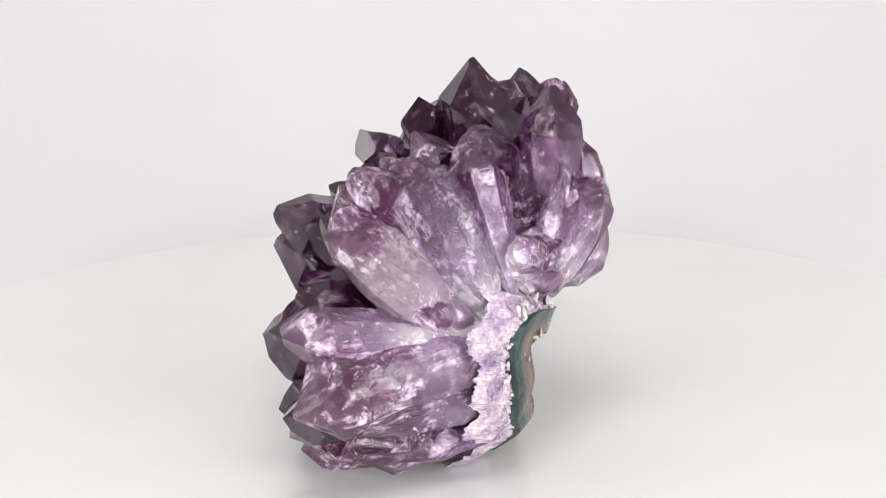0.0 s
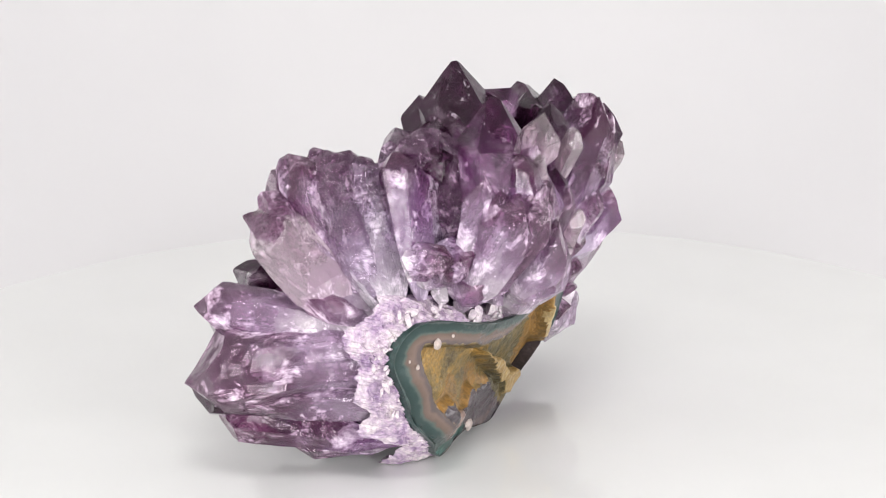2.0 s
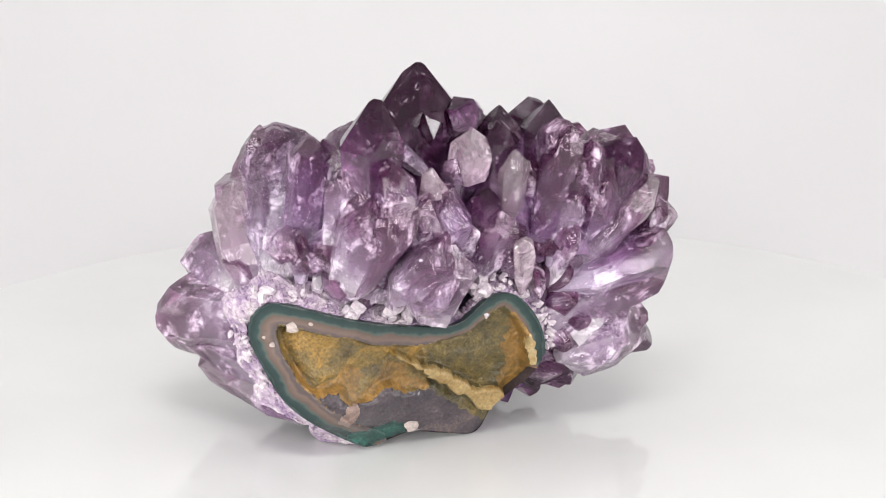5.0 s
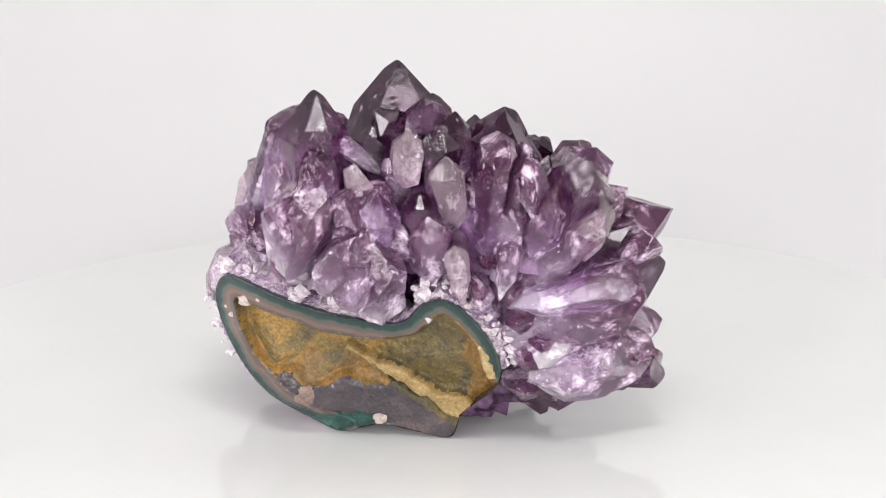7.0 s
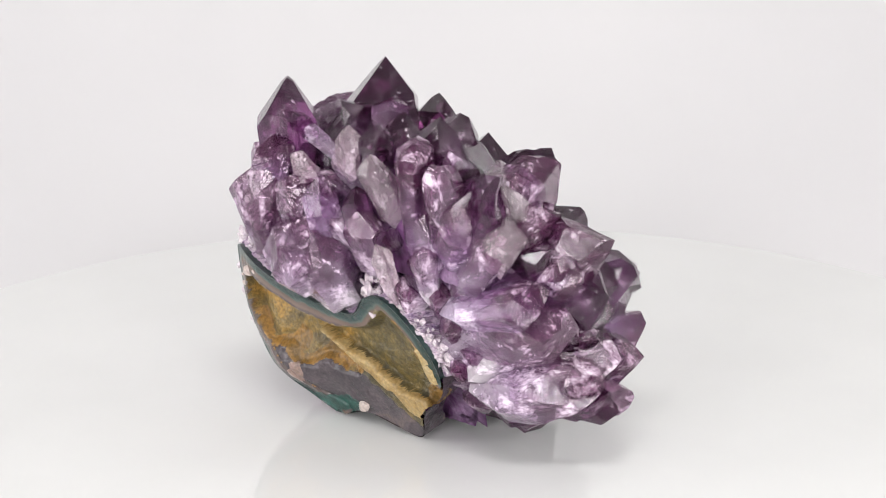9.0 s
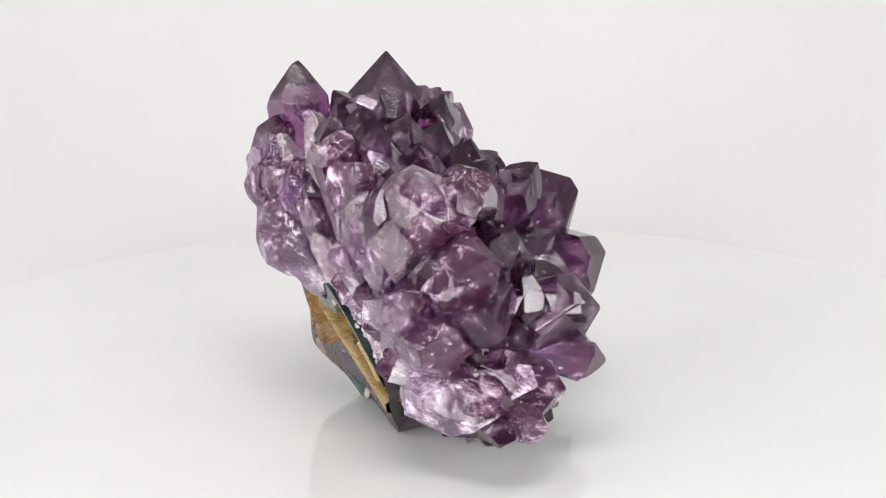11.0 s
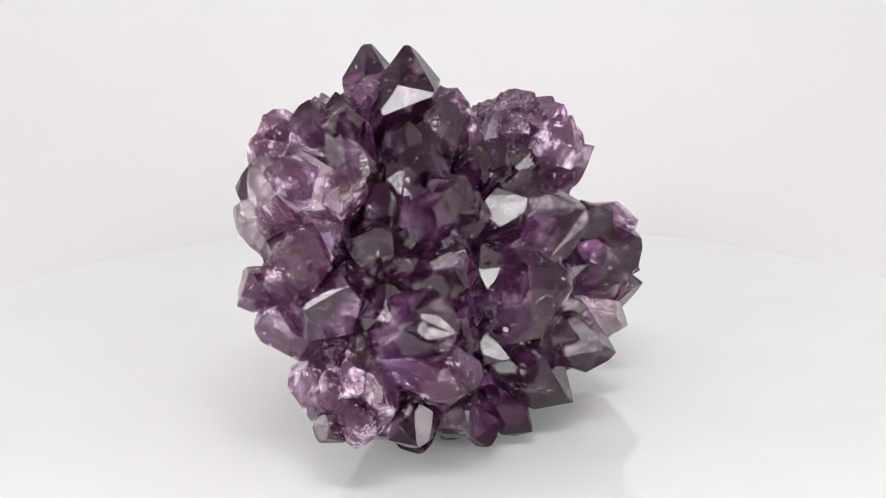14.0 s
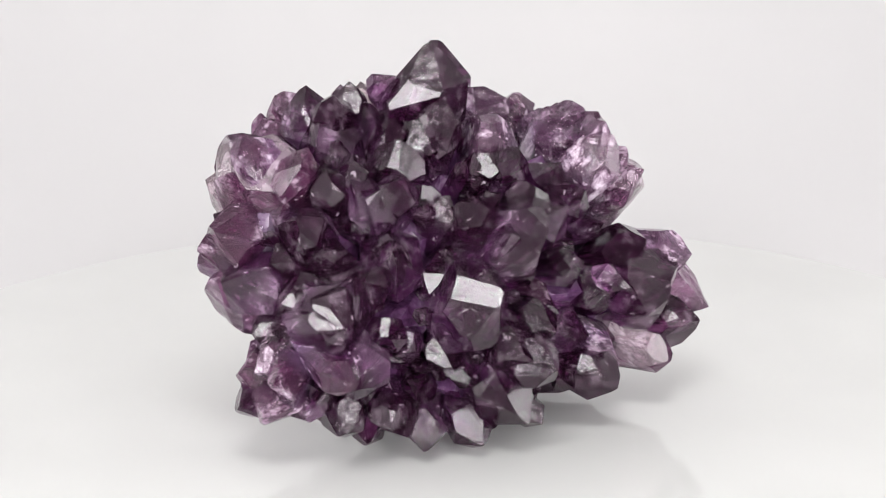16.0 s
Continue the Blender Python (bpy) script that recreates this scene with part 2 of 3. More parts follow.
def facets(length, r, rnd, taper=0.12, point=0.82, chips=3, turn=None, bright=None):
    """One quartz point along z: uneven six-sided prism, widening upward, with a six-faced tip."""
    bm = bmesh.new()
    big = r * 3
    bmesh.ops.create_cube(bm, size=1, matrix=Matrix.LocRotScale((0, 0, length / 2), None, (big, big, length)))
    turn = rnd.random() * 6.3 if turn is None else turn
    squash = rnd.uniform(0.8, 1.0)

    def cut(co, no):
        g = bm.verts[:] + bm.edges[:] + bm.faces[:]
        out = bmesh.ops.bisect_plane(bm, geom=g, plane_co=co, plane_no=no, clear_outer=True)
        rim = [e for e in out["geom_cut"] if isinstance(e, bmesh.types.BMEdge)]
        if rim:
            bmesh.ops.contextual_create(bm, geom=rim)

    shoulder = length - r * 1.25
    for i in range(6):
        a = turn + i * math.pi / 3
        d = r * 0.9 * rnd.uniform(0.82, 1.12) * (squash if i % 3 == 0 else 1)
        n = Vector((math.cos(a), math.sin(a), -taper))
        cut(Vector((math.cos(a) * d, math.sin(a) * d, shoulder)), n)
    for i in range(6):
        a = turn + i * math.pi / 3
        n = Vector((math.cos(a), math.sin(a), point * rnd.uniform(0.92, 1.1)))
        if bright and i == 0:
            n = Vector((math.cos(a), math.sin(a), bright))
            cut(Vector((0, 0, length - r * 0.35)), n)
            continue
        drop = rnd.uniform(0.0, 0.12) if i % 2 == 0 else rnd.uniform(0.05, 0.5)
        cut(Vector((0, 0, length - r * drop)), n)
    # chipped edges
    for i in range(chips):
        n = Vector((rnd.uniform(-1, 1), rnd.uniform(-1, 1), rnd.uniform(-0.1, 0.7))).normalized()
        far = max(v.co.dot(n) for v in bm.verts)
        cut(n * (far - r * rnd.uniform(0.04, 0.16 if chips < 5 else 0.3)), n)
    # the root narrows to a stub
    bmesh.ops.bisect_plane(bm, geom=bm.verts[:] + bm.edges[:] + bm.faces[:], plane_co=(0, 0, length * 0.28), plane_no=(0, 0, 1))
    for v in bm.verts:
        if v.co.z < length * 0.02:
            v.co.x *= 0.3
            v.co.y *= 0.3
    lift = length - max(v.co.z for v in bm.verts)
    top = max(bm.verts, key=lambda v: v.co.z).co.copy()
    for v in bm.verts:
        share = v.co.z / top.z
        if v.co.z > length * 0.35:
            v.co.z += lift
        if not bright:
            v.co.x -= top.x * share
            v.co.y -= top.y * share
    return bm


made = []


def broken(bm, length, r, seed, amount, ladder):
    """Breaks the sides of a crystal into uneven steps and shells; the tip stays cleaner."""
    bmesh.ops.triangulate(bm, faces=bm.faces)
    for k in range(5 if ladder else 3):
        long = [e for e in bm.edges if e.calc_length() > (0.001 if ladder else max(0.0026, r * 0.3))]
        if long:
            bmesh.ops.subdivide_edges(bm, edges=long, cuts=1)
            bmesh.ops.triangulate(bm, faces=bm.faces)
    bm.normal_update()
    moves = []
    for v in bm.verts:
        p = v.co * 1000 + Vector((seed * 13.7, seed * 5.1, 0))
        slow = noise.noise(Vector((p.x * 0.16, p.y * 0.16, p.z * 0.07)))
        step = noise.noise(Vector((p.x * 0.3, p.y * 0.3, p.z * 0.2)) + Vector((0, 0, 31)))
        fine = noise.noise(p * 0.75)
        step = math.floor(step * 4) / 4
        share = max(0.0, min(1.0, v.co.z / length))
        rung = (v.co.z * 1000 / 2.9 + 0.5 * slow + v.co.x * 60) % 1.0
        tread = ladder * 0.0011 * rung * min(1.0, max(0.0, share * 2.2 - 0.6))
        moves.append(v.normal * tread + v.normal * amount * (1.15 - 0.75 * share ** 3) * r * (0.22 * slow + 0.15 * step + 0.015 * fine))
    for v, d in zip(bm.verts, moves):
        v.co += d


def crystal(x, y, z, radius, root=None, material=None, name="crystal", point=0.82, face=None, bright=None, ladder=0.0):
    """A crystal of the cluster: its tip and root in mm from the foot of the cluster."""
    rnd = random.Random(len(made) * 7 + 1)
    tip = Vector((x, y, z))
    if root is None:
        up = min(1.0, max(0.0, (z - 40) / 45))
        root = (24 + max(-8, min(14, x * 0.3)) + rnd.uniform(-9, 5), max(-66, min(26, y * 0.72)) + rnd.uniform(-9, 9), 34 + 24 * up + rnd.uniform(-9, 6))
    root = Vector(root)
    if material is MAT_SIDE and root.z > 54 and root.x > 36:
        root += Vector((-4, 0, 3))
    if material is MAT_VIOLET and root.y > 16 and root.z < 57:
        root.x -= 6
    way = tip - root
    made.append((root, tip))
    if material is None:
        material = MAT_SIDE if y < -50 and x > -38 else MAT_CRYSTAL
    taper = min(0.13, 0.45 * radius / way.length)
    m = Matrix.Translation(root / 1000) @ way.to_track_quat("Z", "Y").to_matrix().to_4x4()
    turn = None if face is None else radians(face) - math.atan2(m[1][0], m[0][0])
    slope = None
    if material is MAT_CRYSTAL and bright is None and face is None and rnd.random() < 0.45:
        bright = math.degrees(math.atan2(way.y, way.x)) + rnd.uniform(-45, 45)
    if bright is not None:
        # one tip face looks upward in the given compass direction
        n = m.to_3x3().inverted() @ Vector((math.cos(radians(bright)) * 0.799, math.sin(radians(bright)) * 0.799, 0.602))
        turn, slope = math.atan2(n.y, n.x), max(0.25, n.z / math.hypot(n.x, n.y))
    bm = facets(way.length / 1000, radius / 1000, rnd, taper, point, 12 if material in (MAT_SIDE, MAT_RUNGS) else 9 if material is not MAT_CRYSTAL else 3, turn, slope)
    if material is not MAT_CRYSTAL:
        broken(bm, way.length / 1000, radius / 1000, len(made), 0.24 if material in (MAT_SIDE, MAT_RUNGS) else 0.16, ladder)
    back = m.inverted()
    for v in bm.verts:
        w = m @ v.co
        if w.z < 0.0006:
            v.co = back @ Vector((w.x, w.y, 0.0006))
    return part(name, bm, material, cluster, at=m)


def crest():
    """The crystals along the top."""
    crystal(17, -11, 142, 19, (24, -10, 56), point=0.76, bright=16)
    crystal(-5, -1, 126, 9)
    crystal(20, 32, 127, 9)
    crystal(42, 12, 125, 8, (38, 9, 84))
    crystal(32, 16, 128, 8)
    crystal(2, 16, 120, 8)
    crystal(-7, 20, 114, 11, bright=144)
    crystal(-27, -55, 114, 9, (25, -62, 60), MAT_SIDE)
    crystal(39, 64, 114, 11)
    crystal(31, 48, 113, 8)
    crystal(11, 35, 113, 8)
    crystal(-9, 41, 110, 8)
    crystal(-3, 49, 106, 8)
    crystal(-28, 33, 106, 8)


def sawn_side():
    """Long milky crystals of the broken side, fanning out of the rind."""
    crystal(-6, -47, 114, 16.0, (21, -66, 62), MAT_RUNGS, face=-72, ladder=1.0)
    crystal(-24, -59, 115, 11.4, (19, -55, 62), MAT_VIOLET)
    crystal(-32, -66, 102, 13.0, (20, -56, 58), MAT_SIDE)
    crystal(-30, -66, 88, 10.3, (24, -65, 54), MAT_SIDE)
    crystal(17, -29, 122, 14.3, (25, -51, 63), MAT_RUNGS, ladder=0.5)
    crystal(28, -36, 116, 10.9, (29, -39, 60), MAT_RUNGS, ladder=0.6)
    crystal(6, -53, 106, 9.1, (21, -52, 63), MAT_VIOLET)
    crystal(60, -28, 106, 7.5, (39, -43, 62), MAT_SIDE)
    crystal(54, -37, 105, 10.9, (34, -45, 62), MAT_SIDE)
    crystal(63, -17, 79, 9.7, (44, -19, 57), MAT_SIDE)
    crystal(-53, -73, 63, 12.6, (24, -65, 54), MAT_SIDE)
    crystal(-48, -94, 38, 17.1, (24, -65, 54), MAT_SIDE)
    crystal(-33, -89, 37, 12.6, (25, -60, 32), MAT_SIDE)
    crystal(-46, -78, 22, 10.5, (20, -55, 15), MAT_VIOLET)
    crystal(-24, -64, 10, 8.5, (14, -50, 13), MAT_SIDE)
    crystal(-9, -76, 70, 8.0, (15, -65, 59), MAT_SIDE)


def tip_face():
    """The dark pointed face."""
    crystal(-38, 66, 60, 16.0, (-2, 56, 59), MAT_CRYSTAL)
    crystal(-58, -6, 86, 16.0, (-12, 2, 72), MAT_CRYSTAL, bright=94)
    crystal(-2, 7, 118, 11.4, (5, 5, 84), MAT_CRYSTAL, bright=144)
    crystal(-60, 17, 68, 17.1, (-18, 16, 50), MAT_CRYSTAL, bright=144)
    crystal(-47, -16, 81, 16.0, (-11, 2, 73), MAT_CRYSTAL, bright=122)
    crystal(-31, 41, 81, 14.3, (-0, 22, 59), MAT_CRYSTAL)
    crystal(-31, -66, 98, 14.0, (5, -70, 61), MAT_CLEAR, bright=135)
    crystal(-59, -65, 57, 14.5, (-26, -60, 49), MAT_CRYSTAL, bright=144)
    crystal(-51, -71, 22, 10.3, (-31, -54, 31), MAT_CLEAR)
    crystal(-45, -67, 30, 9.1, (-29, -53, 36), MAT_CLEAR)
    crystal(40, 65, 111, 16.0, (10, 56, 95), MAT_CLEAR, bright=142)
    crystal(24, 87, 78, 16.0, (14, 57, 76), MAT_VIOLET)
    crystal(42, 72, 98, 9.7, (30, 54, 79), MAT_CLEAR)
    crystal(7, 86, 71, 13.7, (10, 47, 57), MAT_CRYSTAL, bright=122)
    crystal(-10, 76, 59, 12.6, (5, 42, 53), MAT_CRYSTAL, bright=107)
    crystal(-41, 64, 41, 11.4, (-14, 43, 45), MAT_CRYSTAL, bright=122)
    crystal(-55, 0, 15, 14.3, (-17, 0, 35), MAT_CRYSTAL)
    crystal(2, 57, 14, 14.3, (10, 27, 43), MAT_CRYSTAL)
    crystal(-58, 1, 40, 11.8, (-17, 1, 46), MAT_CRYSTAL)
    crystal(-48, -49, 24, 12.8, (-11, -29, 40), MAT_VIOLET)
    crystal(-29, 44, 42, 13.8, (10, 17, 50), MAT_CRYSTAL)
    crystal(-18, 65, 62, 15.7, (13, 21, 50), MAT_CRYSTAL)
    crystal(-26, 28, 20, 9.8, (-1, 16, 40), MAT_CRYSTAL)
    crystal(2, 78, 49, 8.9, (8, 48, 50), MAT_CRYSTAL)
    crystal(-37, -32, 88, 11.3, (-7, -19, 65), MAT_CRYSTAL)
    crystal(-22, -44, 98, 10.8, (-2, -28, 70), MAT_CRYSTAL)
    crystal(-31, -55, 75, 5.9, (-16, -43, 66), MAT_CRYSTAL)
    crystal(-38, -40, 62, 8.3, (-12, -26, 56), MAT_CRYSTAL)
    crystal(-43, -20, 55, 7.8, (-17, -14, 53), MAT_VIOLET)
    crystal(-10, -19, 104, 8.3, (1, -13, 77), MAT_CRYSTAL)
    crystal(9, 21, 106, 8.9, (10, 14, 76), MAT_CRYSTAL)
    crystal(10, 45, 104, 10.8, (11, 27, 71), MAT_CRYSTAL)
    crystal(-7, 39, 96, 10.3, (5, 23, 66), MAT_CRYSTAL)
    crystal(-21, 20, 100, 9.4, (-4, 13, 73), MAT_CRYSTAL)
    crystal(-6, 65, 92, 10.3, (4, 41, 68), MAT_CRYSTAL)
    crystal(22, 36, 121, 12.3, (16, 23, 81), MAT_CRYSTAL)
    crystal(26, 13, 121, 7.4, (21, 10, 96), MAT_CRYSTAL)
    crystal(25, -41, 118, 8.3, (20, -30, 91), MAT_CRYSTAL)
    crystal(10, -49, 115, 6.4, (11, -39, 95), MAT_SIDE)
    crystal(-11, -53, 115, 8.3, (-3, -40, 90), MAT_SIDE)
    crystal(49, 36, 123, 7.4, (38, 29, 101), MAT_SIDE)
    crystal(-39, 4, 92, 11.8, (-8, 2, 66), MAT_CRYSTAL)
    crystal(-27, 64, 50, 10.8, (-2, 37, 50), MAT_CRYSTAL)
    crystal(-41, 11, 29, 9.4, (-11, 7, 41), MAT_CRYSTAL)
    crystal(-29, -42, 11, 10.8, (-4, -25, 34), MAT_CRYSTAL)
    crystal(-31, 43, 16, 7.8, (-12, 31, 31), MAT_CRYSTAL)
    crystal(-31, 7, 77, 9.8, (-2, 4, 59), MAT_CRYSTAL)
    crystal(23, 42, 103, 11.8, (15, 24, 67), MAT_CRYSTAL)
    crystal(-24, 37, 104, 9.8, (-6, 25, 77), MAT_CRYSTAL)
    crystal(21, 16, 106, 11.8, (14, 9, 66), MAT_CRYSTAL)
    crystal(27, 78, 89, 10.8, (18, 49, 66), MAT_CRYSTAL)
    crystal(-16, 73, 66, 10.8, (2, 42, 55), MAT_CRYSTAL)
    crystal(-20, 58, 70, 12.8, (7, 27, 53), MAT_CRYSTAL)
    crystal(-11, 76, 45, 11.8, (6, 39, 49), MAT_CRYSTAL)
    crystal(-39, 21, 37, 8.9, (-10, 13, 44), MAT_CRYSTAL)
    crystal(-16, -27, 105, 10.8, (0, -17, 73), MAT_CRYSTAL)
    crystal(-35, -57, 106, 13, bright=135)
    crystal(-37, -70, 94, 12)
    crystal(-40, -39, 92, 9)
    crystal(-34, -21, 95, 9)
    crystal(-65, -5, 37, 10)
    crystal(-54, -14, 47, 10)
    crystal(-44, 11, 7, 8.6, (0, 6, 24))
    crystal(-57, -41, 21, 12)
    crystal(-52, -86, 35, 11)
    crystal(-44, -54, 54, 11)
    crystal(-48, -62, 70, 10)
    crystal(-38, 18, 72, 10)
    crystal(-30, 56, 69, 10)
    crystal(-17, 57, 78, 10)
    crystal(-19, 63, 40, 11)
    crystal(-46, -36, 38, 11)
    crystal(-36, -18, 8, 9.5, (2, -14, 26))
    crystal(-28, 34, 10, 9.5, (4, 22, 28))
    crystal(-20, 58, 14, 9.5, (6, 28, 30))
    crystal(-30, -4, 5, 8.6, (2, -4, 24))
    crystal(-22, 20, 4, 7.7, (4, 12, 22))
    crystal(-36, 28, 7, 7.7, (0, 20, 26))
    crystal(-14, 42, 5, 7.7, (8, 24, 24))
    crystal(-18, -28, 5, 7.7, (6, -22, 22))
    crystal(-46, -14, 9, 7.7, (0, -10, 28))
    crystal(-40, -56, 12, 8.6, (4, -42, 26))


def far_side():
    """The other end, paler toward the rind."""
    crystal(22, 43, 23, 9, (8, 28, 28), MAT_SIDE)
    crystal(33, 33, 129, 10.5, (35, 27, 79), MAT_CRYSTAL)
    crystal(50, 36, 123, 8.5, (36, 25, 71), MAT_VIOLET)
    crystal(-1, 58, 110, 11.4, (39, 34, 78), MAT_VIOLET)
    crystal(40, 49, 109, 9.0, (41, 30, 70), MAT_VIOLET)
    crystal(28, 75, 102, 11.5, (33, 33, 66), MAT_VIOLET)
    crystal(11, 90, 90, 13.7, (33, 41, 66), MAT_VIOLET, bright=41)
    crystal(31, 79, 75, 10.3, (35, 33, 60), MAT_VIOLET)
    crystal(-9, 80, 40, 17.1, (22, 28, 43), MAT_SIDE)
    crystal(6, 83, 36, 13.1, (23, 41, 34), MAT_VIOLET)
    crystal(17, 48, 30, 8.5, (12, 28, 36), MAT_SIDE)
    crystal(27, 81, 66, 15.4, (26, 24, 41), MAT_SIDE)
    crystal(-38, 65, 62, 10.3, (27, 62, 66), MAT_CRYSTAL)
    crystal(-41, 64, 40, 8.6, (14, 63, 51), MAT_VIOLET)
    crystal(-18, 83, 39, 13.1, (14, 50, 35), MAT_VIOLET)
    crystal(-11, 84, 26, 10.9, (15, 28, 24), MAT_SIDE)
    crystal(4, 57, 15, 9.5, (2, 26, 22), MAT_SIDE)
    crystal(46, 38, 100, 9.0, (39, 30, 66), MAT_SIDE)
    crystal(37, 53, 110, 10.9, (40, 44, 78), MAT_VIOLET)
    crystal(4, 50, 101, 14.3, (37, 50, 78), MAT_VIOLET)
    crystal(49, 38, 87, 5.7, (40, 31, 58), MAT_SIDE)
    crystal(50, 43, 117, 8.0, (42, 52, 83), MAT_SIDE)
    crystal(37, 68, 99, 10.3, (35, 42, 67), MAT_SIDE)
    crystal(11, 67, 55, 16.0, (26, 36, 46), MAT_SIDE)
    crystal(6, 82, 32, 16.0, (25, 39, 31), MAT_SIDE)
    crystal(-15, 76, 36, 14.3, (3, 60, 41), MAT_CRYSTAL)
    crystal(19, 83, 86, 11.4, (15, 55, 67), MAT_VIOLET)
    crystal(28, 64, 116, 13.7, (20, 43, 82), MAT_VIOLET)
    crystal(37, 40, 119, 10.3, (27, 30, 92), MAT_VIOLET)
    crystal(20, 69, 98, 12.6, (15, 43, 70), MAT_VIOLET)
    crystal(0, 73, 76, 10)
    crystal(1, 86, 25, 7)


def agate_side():
    """Paler, broken crystals that stand on the rind's upper edge."""
    crystal(43, -31, 136, 13.0, (41, -34, 85), MAT_CRYSTAL, point=0.62, face=15)
    crystal(57, -25, 104, 13.1, (35, -46, 64), MAT_SIDE)
    crystal(55, -11, 91, 12.6, (53, -30, 62), MAT_SIDE)
    crystal(-17, -55, 117, 14.3, (17, -66, 67), MAT_RUNGS, ladder=0.5)
    crystal(-8, -16, 116, 13.7, (33, -53, 67), MAT_SIDE)
    crystal(13, -48, 118, 9.1, (27, -58, 68), MAT_VIOLET)
    crystal(46, 44, 116, 9.5, (37, 29, 59), MAT_SIDE)
    crystal(54, -17, 113, 7.1, (49, -15, 102), MAT_CLEAR, "clear_crystal", point=0.5)
    crystal(50, 15, 116, 6.6, (34, 17, 83), MAT_CLEAR, "clear_crystal")
    crystal(51, 18, 85, 5.0, (42, 19, 61), MAT_CLEAR, "clear_crystal")
    crystal(49, -39, 106, 9.7, (40, -43, 67), MAT_SIDE)
    crystal(45, 1, 124, 8.0, (42, -1, 103), MAT_CLEAR, "clear_crystal")
    crystal(47, 5, 103, 6.3, (45, 5, 86), MAT_CRYSTAL)
    crystal(35, 17, 123, 8.0, (33, 17, 101), MAT_VIOLET)
    crystal(40, -26, 83, 12.0, (39, -31, 59), MAT_SIDE)
    crystal(55, -9, 86, 13.7, (27, -14, 50), MAT_SIDE)
    crystal(51, 9, 95, 9.5, (36, 6, 66), MAT_SIDE)
    crystal(51, -9, 105, 10.9, (42, -12, 79), MAT_VIOLET)
    crystal(58, -19, 104, 9.1, (48, -23, 78), MAT_SIDE)
    crystal(45, -44, 111, 8.0, (42, -48, 72), MAT_SIDE)
    crystal(50, -31, 117, 9.1, (55, -30, 97), MAT_VIOLET)
    # a crowd of blunt stubs that hides the roots along the rind's upper edge
    rnd = random.Random(12)
    for i in range(22):
        y = -62 + i * 4.0
        if -7 < y < 16:
            continue
        top = float(np.interp(y, (-66, -48, -30, -12, -3, 5, 14, 23), (65, 60, 55, 52, 53, 61, 63, 55)))
        z = top + rnd.uniform(13, 27)
        x = 45 + rnd.uniform(-2, 4) - 0.0075 * max(0, -y - 30) ** 2
        crystal(x, y, z, rnd.uniform(5.5, 8.5), (x - 15, y + rnd.uniform(-4, 4), z - rnd.uniform(0, 6)), rnd.choice((MAT_SIDE, MAT_SIDE, MAT_VIOLET)), "small_crystal", point=rnd.uniform(0.8, 1.6))
    # short stubs over the roots beside the rind
    for x, y, z, r in ((44, 38, 66, 8), (41, 41, 55, 7), (36, 47, 45, 7), (46, 32, 78, 7), (38, 47, 63, 9), (43, 40, 86, 7), (29, 56, 50, 8), (37, 40, 39, 5), (39, 48, 76, 8), (48, 26, 68, 5), (33, 52, 58, 6)):
        crystal(x, y, z, r, (x - 22, y - 9, z - 2), MAT_VIOLET, "small_crystal", point=0.7)


HEART = Vector((14, 0, 48))


def hull(u, large):
    w = [(max(1e-4, 1 - u.dot((t - HEART).normalized())) ** -2.5, (t - HEART).length) for r, t in large]
    return sum(a * b for a, b in w) / sum(a for a, b in w)


def fillers():
    """Small points between the large ones."""
    rnd = random.Random(5)
    large = list(made)
    n = 270
    for i in range(n):
        z = 1 - (i + 0.5) * 2 / n
        a = i * 2.39996 + rnd.uniform(-0.1, 0.1)
        s = math.sqrt(1 - z * z)
        u = Vector((s * math.cos(a), s * math.sin(a), z))
        p = HEART + u * hull(u, large) * rnd.uniform(0.80, 0.95)
        if p.z < 6 or p.x > 8 + 0.6 * p.z or 0.93 * p.x + 0.38 * p.y > 48 or (p.x > 8 and p.z < 70 and -84 < p.y < 42) or (p.y < -56 and p.x > -42):
            continue
        pale = p.x > 34 or (p.y < -58 and p.x > -36)
        r = rnd.choice((3.5, 4, 4.5, 5.5, 6.5, 8)) if not pale else rnd.uniform(4, 7)
        lean = Vector((rnd.uniform(-12, 12), rnd.uniform(-12, 12), rnd.uniform(-8, 12)))
        base = p - u * rnd.uniform(20, 34) + lean
        base.x = min(base.x, 38)
        crystal(p.x, p.y, p.z, r, base, (MAT_VIOLET if p.y > 20 else MAT_SIDE) if pale else MAT_CRYSTAL, "small_crystal")


crest()
sawn_side()
tip_face()
far_side()
agate_side()
fillers()


# ---- the agate rind and the quartz mass behind the crystals ----
def spline(points, steps, closed):
    out = []
    n = len(points)
    for i in range(n if closed else n - 1):
        p = [Vector(points[(i + k) % n] if closed else points[max(0, min(n - 1, i + k))]) for k in (-1, 0, 1, 2)]
        for s in range(steps):
            t = s / steps
            out.append(0.5 * (2 * p[1] + (p[2] - p[0]) * t + (2 * p[0] - 5 * p[1] + 4 * p[2] - p[3]) * t * t + (3 * p[1] - p[0] - 3 * p[2] + p[3]) * t ** 3))
    return out


RIM = [(-34, 1), (-50, 12), (-64, 24), (-72, 38), (-77, 52), (-74, 62), (-66, 65), (-48, 60), (-30, 55), (-12, 52), (-3, 53), (5, 61), (14, 63), (23, 55), (29, 44), (31, 33)]
RAW = [(27, 24), (19, 17), (14, 12), (9, 1), (-2, 2), (-16, 5), (-24, 3)]
rim = spline(RIM, 8, False) + [Vector(RIM[-1])]
outline = spline(RIM + RAW, 6, True)


middle_of_rind = Vector((-24, 32))


